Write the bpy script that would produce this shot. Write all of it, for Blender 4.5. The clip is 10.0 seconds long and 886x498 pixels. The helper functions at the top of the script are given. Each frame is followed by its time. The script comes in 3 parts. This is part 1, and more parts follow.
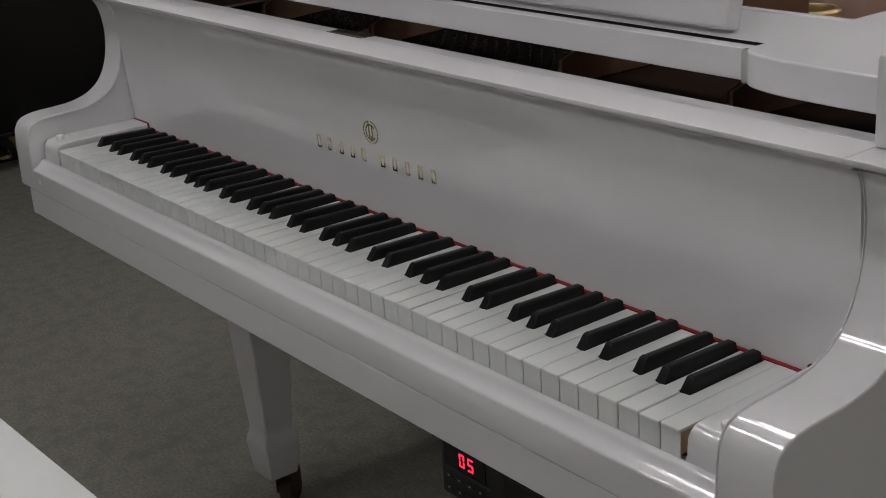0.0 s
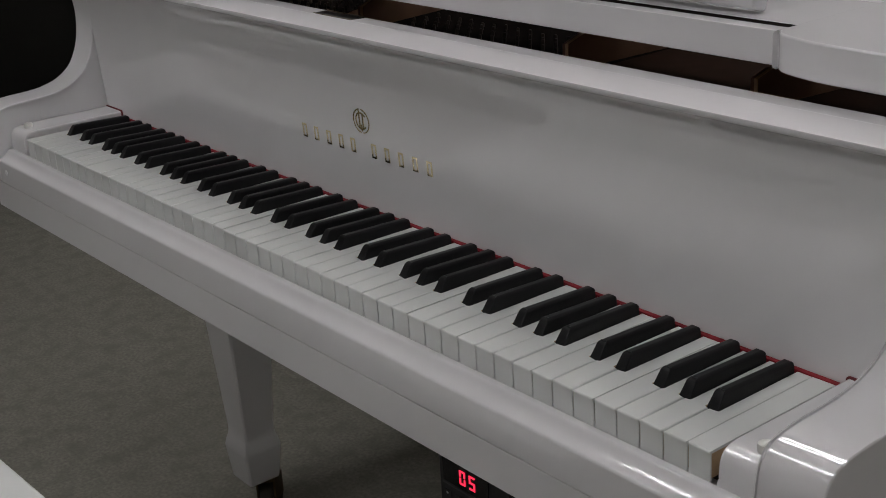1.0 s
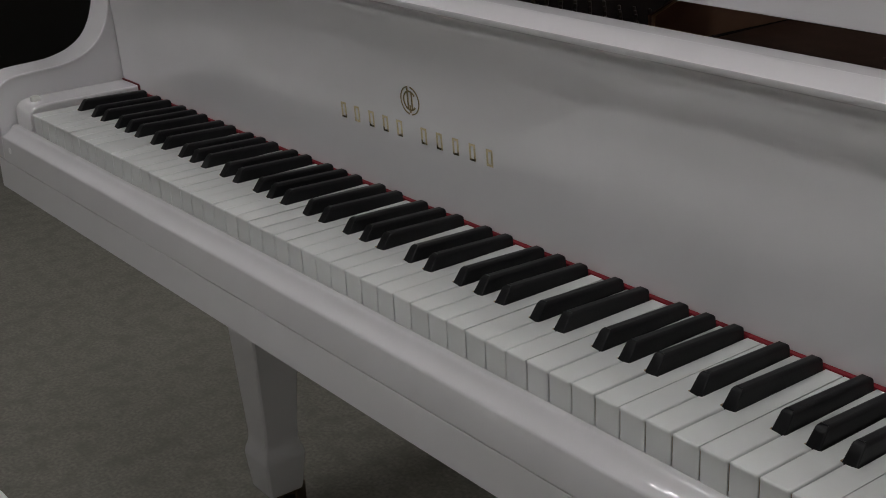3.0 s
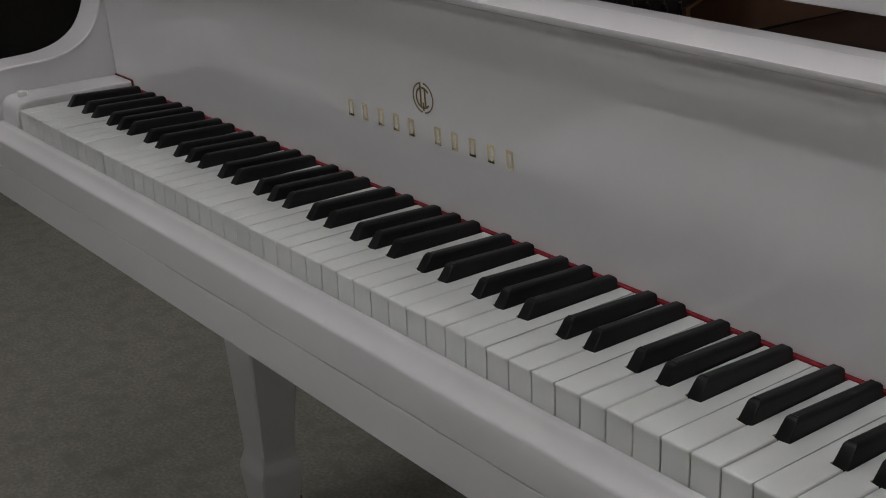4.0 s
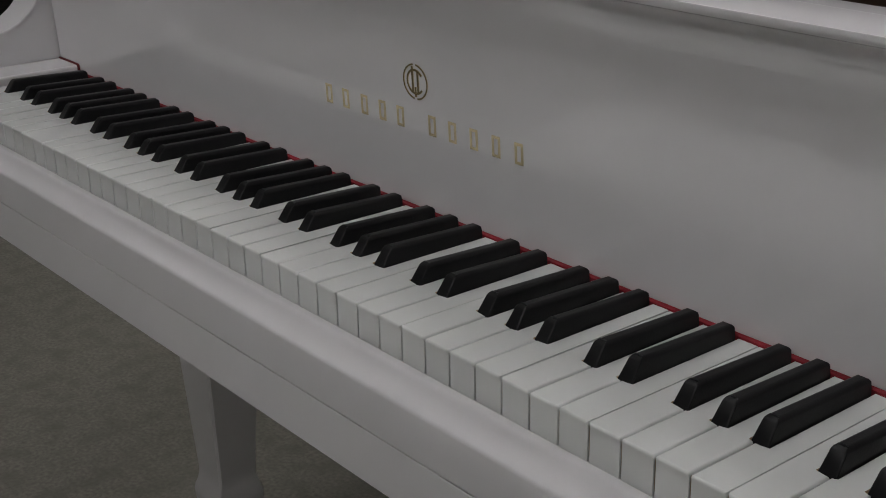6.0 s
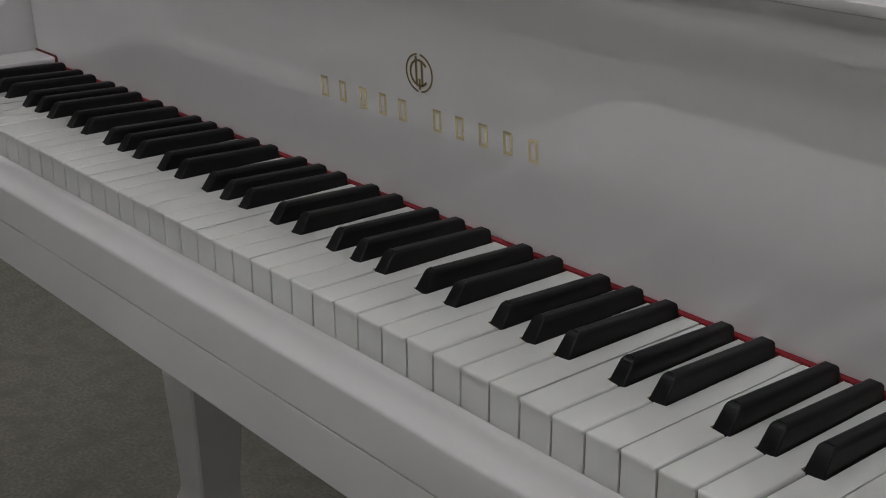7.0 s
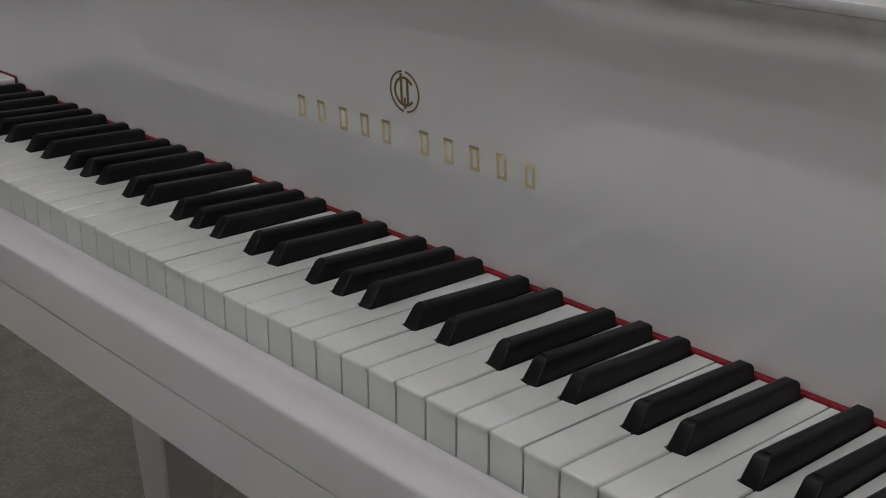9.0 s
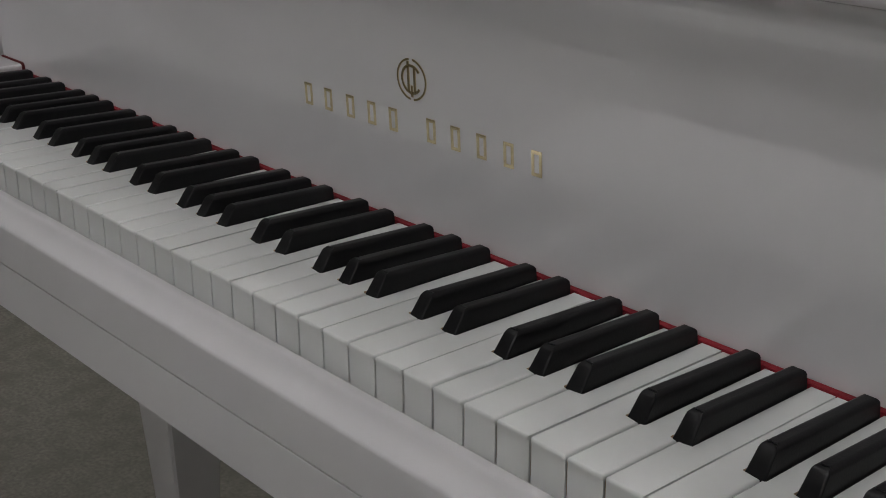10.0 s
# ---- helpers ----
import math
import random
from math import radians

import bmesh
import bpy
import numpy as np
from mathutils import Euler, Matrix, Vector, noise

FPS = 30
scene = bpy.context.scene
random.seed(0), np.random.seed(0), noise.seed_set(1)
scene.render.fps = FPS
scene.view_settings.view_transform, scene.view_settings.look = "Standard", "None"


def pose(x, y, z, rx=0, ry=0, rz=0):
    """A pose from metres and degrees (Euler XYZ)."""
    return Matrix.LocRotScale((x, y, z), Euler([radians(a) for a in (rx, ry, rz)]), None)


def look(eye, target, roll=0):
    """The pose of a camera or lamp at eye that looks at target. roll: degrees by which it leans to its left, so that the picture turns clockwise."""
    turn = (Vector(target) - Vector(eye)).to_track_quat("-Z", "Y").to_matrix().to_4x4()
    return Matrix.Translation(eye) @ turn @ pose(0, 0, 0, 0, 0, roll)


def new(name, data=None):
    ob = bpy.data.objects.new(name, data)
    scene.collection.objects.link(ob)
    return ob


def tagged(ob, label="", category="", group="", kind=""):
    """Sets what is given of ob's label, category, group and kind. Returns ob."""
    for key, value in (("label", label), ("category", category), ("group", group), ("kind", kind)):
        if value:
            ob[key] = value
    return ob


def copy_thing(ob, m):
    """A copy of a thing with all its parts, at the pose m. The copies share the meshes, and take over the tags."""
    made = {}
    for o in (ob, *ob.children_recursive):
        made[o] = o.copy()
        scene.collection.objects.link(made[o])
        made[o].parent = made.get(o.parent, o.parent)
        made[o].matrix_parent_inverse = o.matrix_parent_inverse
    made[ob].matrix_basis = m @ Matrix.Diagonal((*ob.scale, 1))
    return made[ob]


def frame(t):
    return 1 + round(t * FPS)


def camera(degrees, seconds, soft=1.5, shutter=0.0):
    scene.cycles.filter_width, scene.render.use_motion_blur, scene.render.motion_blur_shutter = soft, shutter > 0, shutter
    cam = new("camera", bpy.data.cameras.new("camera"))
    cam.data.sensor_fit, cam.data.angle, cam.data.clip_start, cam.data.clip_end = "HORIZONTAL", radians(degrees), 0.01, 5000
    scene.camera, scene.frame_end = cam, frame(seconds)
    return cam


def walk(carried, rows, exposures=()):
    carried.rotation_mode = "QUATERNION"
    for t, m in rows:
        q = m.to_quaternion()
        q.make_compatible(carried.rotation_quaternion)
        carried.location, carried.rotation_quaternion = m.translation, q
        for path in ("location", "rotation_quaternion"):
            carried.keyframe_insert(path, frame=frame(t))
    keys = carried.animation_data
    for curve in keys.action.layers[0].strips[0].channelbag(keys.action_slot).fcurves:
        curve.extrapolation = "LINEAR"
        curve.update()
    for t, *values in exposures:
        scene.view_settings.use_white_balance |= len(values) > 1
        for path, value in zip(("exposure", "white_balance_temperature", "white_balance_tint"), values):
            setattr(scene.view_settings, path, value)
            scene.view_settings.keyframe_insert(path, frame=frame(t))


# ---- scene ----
cam = camera(37.0, 10.0, soft=1.0)
PATH = [
    (0.0, (1.8477, -0.6805, 1.2166), (1.0929, -0.1222, 0.8721), -4.09),
    (0.5, (1.8041, -0.6614, 1.2023), (1.0551, -0.0969, 0.8553), -3.76),
    (1.0, (1.7556, -0.6371, 1.1903), (1.0137, -0.0670, 0.8375), -3.62),
    (1.5, (1.7080, -0.6116, 1.1705), (0.9710, -0.0356, 0.8166), -3.25),
    (2.0, (1.6671, -0.5899, 1.1634), (0.9155, -0.0374, 0.8030), -3.06),
    (2.5, (1.6347, -0.5742, 1.1548), (0.8848, -0.0213, 0.7915), -2.93),
    (3.0, (1.5918, -0.5521, 1.1382), (0.8422, 0.0022, 0.7765), -2.63),
    (3.5, (1.5536, -0.5349, 1.1251), (0.8052, 0.0217, 0.7644), -2.32),
    (4.0, (1.5152, -0.5175, 1.1116), (0.7678, 0.0413, 0.7523), -2.02),
    (4.5, (1.4802, -0.5022, 1.0975), (0.7383, 0.0651, 0.7400), -1.67),
    (5.0, (1.4447, -0.4864, 1.0850), (0.7085, 0.0881, 0.7274), -1.33),
    (5.5, (1.4123, -0.4700, 1.0718), (0.6819, 0.1117, 0.7139), -1.09),
    (6.0, (1.3791, -0.4551, 1.0609), (0.6538, 0.1324, 0.7021), -0.83),
    (6.5, (1.3480, -0.4412, 1.0491), (0.6274, 0.1527, 0.6912), -0.47),
    (7.0, (1.3141, -0.4222, 1.0336), (0.5959, 0.1762, 0.6785), -0.15),
    (7.5, (1.2854, -0.4087, 1.0246), (0.5713, 0.1983, 0.6758), 0.14),
    (8.0, (1.2695, -0.3979, 1.0232), (0.5537, 0.2114, 0.6821), -0.08),
    (8.5, (1.2607, -0.3924, 1.0156), (0.5433, 0.2215, 0.6861), 0.14),
    (9.0, (1.2582, -0.3897, 1.0152), (0.5495, 0.2292, 0.6766), -0.01),
    (9.5, (1.2563, -0.3877, 1.0155), (0.5460, 0.2241, 0.6674), -0.16),
    (10.0, (1.2577, -0.3895, 1.0188), (0.5491, 0.2226, 0.6678), -0.13),
]
EXPOSURES = [(0.0, 0.10), (1.0, 0.06), (2.5, -0.05), (4.5, -0.05), (6.0, 0.0), (10.0, 0.05)]
walk(cam, [(t, look(eye, target, roll)) for t, eye, target, roll in PATH], EXPOSURES)

# ---- light ----
world = bpy.data.worlds.new("showroom_air")
scene.world = world
world.use_nodes = True
world.node_tree.nodes["Background"].inputs[0].default_value = (0.9, 0.95, 1.0, 1)
world.node_tree.nodes["Background"].inputs[1].default_value = 0.02

CEILING = 2.9
TUBE_STRENGTH = 38.0


# ---- materials ----
def material(name, color, rough=0.5, metal=0.0, vary=0.06, scale=40.0, bump=0.0, bump_scale=300.0, rough_vary=0.0,
             second=None, second_scale=6.0, emit=0.0, spec=0.5, ior=1.5):
    """A Principled surface with colour variation at two scales, uneven gloss and fine relief."""
    m = bpy.data.materials.new(name)
    m.use_nodes = True
    nt = m.node_tree
    b = nt.nodes["Principled BSDF"]
    tc = nt.nodes.new("ShaderNodeTexCoord")
    fine = nt.nodes.new("ShaderNodeTexNoise")
    fine.inputs["Scale"].default_value = scale
    fine.inputs["Detail"].default_value = 4
    wide = nt.nodes.new("ShaderNodeTexNoise")
    wide.inputs["Scale"].default_value = second_scale
    wide.inputs["Detail"].default_value = 3
    nt.links.new(tc.outputs["Object"], fine.inputs["Vector"])
    nt.links.new(tc.outputs["Object"], wide.inputs["Vector"])
    ramp = nt.nodes.new("ShaderNodeMix")
    ramp.data_type = "RGBA"
    lo = [max(0.0, c * (1 - vary)) for c in color]
    hi = [min(1.0, c * (1 + vary)) for c in color]
    ramp.inputs["A"].default_value = (*lo, 1)
    ramp.inputs["B"].default_value = (*hi, 1)
    nt.links.new(fine.outputs["Fac"], ramp.inputs["Factor"])
    tone = nt.nodes.new("ShaderNodeMix")
    tone.data_type = "RGBA"
    tone.inputs["B"].default_value = (*(second or [c * (1 - vary) for c in color]), 1)
    nt.links.new(ramp.outputs["Result"], tone.inputs["A"])
    amount = nt.nodes.new("ShaderNodeMapRange")
    amount.inputs["From Min"].default_value, amount.inputs["From Max"].default_value = 0.45, 0.7
    amount.inputs["To Max"].default_value = 0.7
    nt.links.new(wide.outputs["Fac"], amount.inputs["Value"])
    nt.links.new(amount.outputs["Result"], tone.inputs["Factor"])
    nt.links.new(tone.outputs["Result"], b.inputs["Base Color"])
    b.inputs["Metallic"].default_value = metal
    b.inputs["Specular IOR Level"].default_value = spec
    b.inputs["IOR"].default_value = ior
    b.inputs["Roughness"].default_value = rough
    if rough_vary:
        rr = nt.nodes.new("ShaderNodeMapRange")
        rr.inputs["To Min"].default_value, rr.inputs["To Max"].default_value = max(0.0, rough - rough_vary), rough + rough_vary
        nt.links.new(wide.outputs["Fac"], rr.inputs["Value"])
        nt.links.new(rr.outputs["Result"], b.inputs["Roughness"])
    if bump:
        grain = nt.nodes.new("ShaderNodeTexNoise")
        grain.inputs["Scale"].default_value = bump_scale
        grain.inputs["Detail"].default_value = 3
        nt.links.new(tc.outputs["Object"], grain.inputs["Vector"])
        bp = nt.nodes.new("ShaderNodeBump")
        bp.inputs["Strength"].default_value = bump
        bp.inputs["Distance"].default_value = 0.002
        nt.links.new(grain.outputs["Fac"], bp.inputs["Height"])
        nt.links.new(bp.outputs["Normal"], b.inputs["Normal"])
    if emit:
        b.inputs["Emission Color"].default_value = (*color, 1)
        b.inputs["Emission Strength"].default_value = emit
    return m


LACQUER = material("white_lacquer", (0.718, 0.707, 0.715), rough=0.005, vary=0.02, scale=15, bump=0.0004, bump_scale=30, spec=0.98, ior=1.55, rough_vary=0.003, second=(0.690, 0.681, 0.686))
SATIN = material("white_satin_paint", (0.80, 0.81, 0.79), rough=0.45, vary=0.03, scale=30, bump=0.03, bump_scale=300, rough_vary=0.06)
KEY_WHITE = material("key_plastic", (0.690, 0.702, 0.684), rough=0.10, vary=0.02, scale=120, rough_vary=0.04, bump=0.01, bump_scale=900)
KEY_WOOD = material("key_spruce", (0.42, 0.28, 0.16), rough=0.7, vary=0.25, scale=90, bump=0.2, bump_scale=250)
KEY_BLACK = material("black_key_plastic", (0.0055, 0.0055, 0.0062), rough=0.42, vary=0.2, scale=150, rough_vary=0.06, bump=0.05, bump_scale=700, spec=0.32)
FELT_RED = material("red_felt", (0.27, 0.012, 0.022), rough=0.95, vary=0.25, scale=400, bump=0.6, bump_scale=1200)
FELT_DARK = material("dark_red_felt", (0.13, 0.018, 0.020), rough=0.95, vary=0.3, scale=300)
GOLD = material("gold_inlay", (0.80, 0.68, 0.44), rough=0.06, metal=1.0, vary=0.1, scale=60)
BRONZE = material("bronzed_iron", (0.20, 0.105, 0.070), rough=0.42, metal=0.8, vary=0.15, scale=60, bump=0.15, bump_scale=350)
STRUT = material("strut_bronze", (0.26, 0.15, 0.095), rough=0.38, metal=0.35, vary=0.15, scale=60)
# near-black standing in for shade: sheet under the pins, filler in the shelf slot
SHADE_BLACK = material("near_black_shade", (0.006, 0.004, 0.0035), rough=1.0, vary=0.3, scale=80, spec=0.03)
# bronze darkened by hand for the shaded right part of the plate
PLATE_SHADE = material("shade_brown", (0.022, 0.011, 0.007), rough=0.8, vary=0.3, scale=50, spec=0.03)
# pale gold: painted glint on the struts, and the pad's own colour
GLINT_AND_PAD_GOLD = material("glint_and_pad_gold", (0.66, 0.46, 0.27), rough=0.30, metal=0.35, vary=0.15, scale=60)
BRONZE_DARK = material("shaded_bronze", (0.09, 0.05, 0.028), rough=0.5, metal=0.4, vary=0.2, scale=60)
PIN_DARK = material("blued_steel", (0.080, 0.062, 0.052), rough=0.5, metal=0.6, vary=0.2)
FLANGE = material("flange_wood", (0.09, 0.065, 0.05), rough=0.7, vary=0.3, scale=120)
BRASS = material("brass", (0.70, 0.55, 0.28), rough=0.28, metal=1.0, vary=0.12, scale=50, rough_vary=0.1)
BRASS_DULL = material("tarnished_brass", (0.10, 0.07, 0.04), rough=0.55, metal=0.8, vary=0.3, scale=60)
DARK_WOOD = material("dark_inner_wood", (0.075, 0.045, 0.03), rough=0.5, vary=0.3, scale=30, bump=0.1, bump_scale=120)
INNER_VENEER = material("inner_rim_veneer", (0.16, 0.12, 0.095), rough=0.45, vary=0.15, scale=25, bump=0.05, bump_scale=150)
BLACK_LACQUER = material("black_lacquer", (0.005, 0.005, 0.0055), rough=0.10, vary=0.2, rough_vary=0.05)
BLACK_PLASTIC = material("black_plastic", (0.012, 0.012, 0.013), rough=0.35, vary=0.2, scale=200, bump=0.05, bump_scale=900)
GREY_DIM = material("dim_grey_line", (0.06, 0.06, 0.06), rough=0.5)
GREY_PRINT = material("grey_print", (0.45, 0.45, 0.45), rough=0.6)
IVORY_CAP = material("ivory_cap", (0.70, 0.70, 0.66), rough=0.35, vary=0.03)
LED = material("red_segments", (1.0, 0.03, 0.08), rough=0.5, emit=1.1)
CARPET = material("grey_carpet", (0.236, 0.226, 0.194), rough=0.97, vary=0.50, scale=150, bump=0.22, bump_scale=500, second=(0.176, 0.168, 0.140), second_scale=24.0, spec=0.15)
WALL = material("wall_paint", (0.58, 0.57, 0.555), rough=0.8, vary=0.03, scale=6, bump=0.05, bump_scale=200)
CEIL = material("ceiling_tile", (0.75, 0.75, 0.73), rough=0.9, vary=0.05, scale=30, bump=0.3, bump_scale=90)
TUBE_GLOW = material("lit_tube", (1.0, 0.979, 0.991), rough=0.6, emit=TUBE_STRENGTH)
TRAY_METAL = material("grey_metal_tray", (0.26, 0.26, 0.26), rough=0.55, spec=0.2)
METAL_TRIM = material("white_metal_trim", (0.7, 0.7, 0.7), rough=0.4)
RUBBER = material("dark_rubber", (0.032, 0.024, 0.015), rough=0.7)


# ---- mesh helpers ----
def finish(bm, name, mats):
    bmesh.ops.recalc_face_normals(bm, faces=bm.faces)
    bm.normal_update()
    loops = []
    area = {f: f.calc_area() for f in bm.faces}
    for f in bm.faces:
        for corner in f.loops:
            n = Vector((0, 0, 0))
            for g in corner.vert.link_faces:
                if g.normal.dot(f.normal) > 0.72:
                    n += g.normal * area[g]
            loops.append(n.normalized() if n.length > 1e-12 else f.normal.copy())
    me = bpy.data.meshes.new(name)
    bm.to_mesh(me)
    bm.free()
    for m in (mats if isinstance(mats, (list, tuple)) else [mats]):
        me.materials.append(m)
    me.shade_smooth()
    me.normals_split_custom_set(loops)
    return me


def part(name, bm, mat, parent=None, label="", at=None):
    """One mesh object, linked under a thing or a part."""
    ob = new(name, finish(bm, name, mat) if isinstance(bm, bmesh.types.BMesh) else bm)
    if parent is not None:
        ob.parent = parent
    if at is not None:
        ob.matrix_basis = at
    if label:
        ob["label"] = label
    return ob


def box(x0, y0, z0, x1, y1, z1, bevel=0.0, seg=2, bm=None):
    own = bmesh.new()
    bmesh.ops.create_cube(own, size=1.0)
    for v in own.verts:
        v.co = Vector((x0 + (v.co.x + 0.5) * (x1 - x0), y0 + (v.co.y + 0.5) * (y1 - y0), z0 + (v.co.z + 0.5) * (z1 - z0)))
    if bevel:
        bmesh.ops.bevel(own, geom=own.edges[:], offset=bevel, segments=seg, profile=0.5, affect="EDGES")
    return joined(bm, own)


def joined(bm, own):
    if bm is None:
        return own
    me = bpy.data.meshes.new("tmp")
    own.to_mesh(me)
    own.free()
    bm.from_mesh(me)
    bpy.data.meshes.remove(me)
    return bm


def prism(outline, lo, hi, axis="x", bevel=0.0, seg=2, bm=None):
    """A flat outline of (a, b) pairs pulled along one axis: (y, z) along x, (x, y) along z, (x, z) along y."""
    own = bmesh.new()
    put = {"x": lambda a, b, c: (c, a, b), "z": lambda a, b, c: (a, b, c), "y": lambda a, b, c: (a, c, b)}[axis]
    first = [own.verts.new(put(a, b, lo)) for a, b in outline]
    last = [own.verts.new(put(a, b, hi)) for a, b in outline]
    own.faces.new(first)
    own.faces.new(last)
    n = len(outline)
    for i in range(n):
        own.faces.new((first[i], first[(i + 1) % n], last[(i + 1) % n], last[i]))
    bmesh.ops.recalc_face_normals(own, faces=own.faces)
    if bevel:
        ends = [e for f in own.faces if len(f.verts) == n and n > 4 for e in f.edges] if n > 4 else own.edges[:]
        bmesh.ops.bevel(own, geom=list(set(ends)), offset=bevel, segments=seg, profile=0.5, affect="EDGES")
    return joined(bm, own)


def smooth_line(points, steps=4, closed=False):
    """A Catmull-Rom curve through the points."""
    out = []
    n = len(points)
    for i in range(n - 1 if not closed else n):
        p = [points[(i + k) % n] if closed else points[min(max(i + k, 0), n - 1)] for k in (-1, 0, 1, 2)]
        for s in range(steps):
            t = s / steps
            out.append(tuple(0.5 * (2 * p[1][j] + (p[2][j] - p[0][j]) * t + (2 * p[0][j] - 5 * p[1][j] + 4 * p[2][j] - p[3][j]) * t * t
                                    + (3 * p[1][j] - p[0][j] - 3 * p[2][j] + p[3][j]) * t ** 3) for j in range(2)))
    if not closed:
        out.append(points[-1])
    return out


def lathe(profile, segments=24, bm=None, m=None):
    """Rings of (radius, z) joined into a turned body."""
    own = bmesh.new()
    rings = []
    for r, z in profile:
        rings.append([own.verts.new((r * math.cos(2 * math.pi * k / segments), r * math.sin(2 * math.pi * k / segments), z)) for k in range(segments)])
    for a, b in zip(rings, rings[1:]):
        for k in range(segments):
            own.faces.new((a[k], a[(k + 1) % segments], b[(k + 1) % segments], b[k]))
    own.faces.new(rings[0])
    own.faces.new(rings[-1])
    if m is not None:
        own.transform(m)
    return joined(bm, own)


def loft(sections, bm=None):
    """Quads between rings of equal length, closed at both ends."""
    own = bmesh.new()
    rings = [[own.verts.new(p) for p in ring] for ring in sections]
    n = len(rings[0])
    for a, b in zip(rings, rings[1:]):
        for k in range(n):
            own.faces.new((a[k], a[(k + 1) % n], b[(k + 1) % n], b[k]))
    own.faces.new(rings[0])
    own.faces.new(rings[-1])
    return joined(bm, own)


def empty(name, label, category, group=""):
    return tagged(new(name), label, category, group)


# ---- the room ----
ROOM = (-4.2, -6.0, 4.2, 4.6)


def build_room():
    x0, y0, x1, y1 = ROOM
    tagged(part("floor", box(x0 - 0.2, y0 - 0.2, -0.2, x1 + 0.2, y1 + 0.2, 0.0), CARPET), "dark grey short-pile carpet floor", "floor", kind="structure")
    tagged(part("ceiling", box(x0 - 0.2, y0 - 0.2, CEILING, x1 + 0.2, y1 + 0.2, CEILING + 0.2), CEIL), "off-white ceiling over the showroom", "ceiling", kind="structure")
    sides = {"wall_west": (x0 - 0.2, y0, x0, y1), "wall_east": (x1, y0, x1 + 0.2, y1), "wall_south": (x0 - 0.2, y0 - 0.2, x1 + 0.2, y0), "wall_north": (x0 - 0.2, y1, x1 + 0.2, y1 + 0.2)}
    for name, (a, b, c, d) in sides.items():
        tagged(part(name, box(a, b, 0, c, d, CEILING), WALL), "plain painted showroom wall", "wall", kind="structure")


LIGHTS = [(x, y) for y in (-2.45, -0.65, 1.15, 2.95) for x in (-0.27, 0.93, 2.13)]


def build_ceiling_lights():
    base = empty("ceiling_light", "white square ceiling light with two lit fluorescent tubes", "ceiling light", "ceiling lights")
    tray = prism([(-0.295, 0.0), (-0.295, -0.105), (-0.288, -0.105), (-0.240, -0.020), (0.240, -0.020), (0.288, -0.105), (0.295, -0.105), (0.295, 0.0)], -0.298, 0.298, "x")
    for x in (-0.296, 0.288):
        box(x, -0.287, -0.104, x + 0.008, 0.287, -0.0205, bm=tray)
    part("tray", tray, TRAY_METAL, base)
    for y in (-0.12, 0.12):
        part("tube", lathe([(0.012, -0.265), (0.0165, -0.262), (0.0165, 0.262), (0.012, 0.265)], 8, m=pose(0, y, -0.052, 0, 90)), TUBE_GLOW, base, "lit fluorescent tube")
        for x in (-0.273, 0.273):
            part("tube_holder", box(x - 0.007, y - 0.012, -0.068, x + 0.007, y + 0.012, -0.0205, 0.002), METAL_TRIM, base)
    base.matrix_basis = pose(*LIGHTS[0], CEILING)
    for x, y in LIGHTS[1:]:
        copy_thing(base, pose(x, y, CEILING))


build_room()
build_ceiling_lights()

# ---- grand piano ----
PITCH, KEYS_W = 0.0235, 52
SPAN = PITCH * KEYS_W
TOP = 0.72
KEY_BACK, HEAD = 0.1422, 0.0490
INNER = 0.054
OUTER = 0.108
BLOCK_GAP = 0.0055

# side view of the fallboard, from the felt up: a nearly flat leaning face, then a tight cove under the lip
FALL = [(0.1480, 0.7204), (0.1477, 0.7270), (0.1464, 0.7520), (0.1448, 0.7840), (0.1433, 0.8140), (0.1420, 0.8400), (0.1407, 0.8660), (0.1397, 0.8860), (0.1380, 0.8965),
        (0.1350, 0.9050), (0.1308, 0.9108), (0.1258, 0.9142), (0.1215, 0.9157)]
LIP = [(0.1182, 0.9165), (0.1167, 0.9175), (0.1158, 0.9190), (0.1154, 0.9206), (0.1154, 0.9222), (0.1156, 0.9226), (0.1160, 0.9228)]

piano = empty("grand_piano", "white glossy grand piano with open keyboard and raised music desk", "grand piano")


def arm_profile():
    """Side view of the arm: nose, hollow sweep and the flare under the top lip, as (y, z)."""
    top = smooth_line([(-0.0262, 0.7200), (-0.0238, 0.7380), (-0.0165, 0.7510), (-0.0040, 0.7570), (0.0150, 0.7598), (0.0450, 0.7610), (0.0700, 0.7632), (0.0980, 0.7715),
                       (0.1210, 0.7890), (0.1360, 0.8190), (0.1418, 0.8540), (0.1400, 0.8840), (0.1340, 0.9045), (0.1250, 0.9138)], 4)
    return [(0.26, 0.653), (-0.0255, 0.653), (-0.0270, 0.656)] + top + [(0.26, 0.9138)]


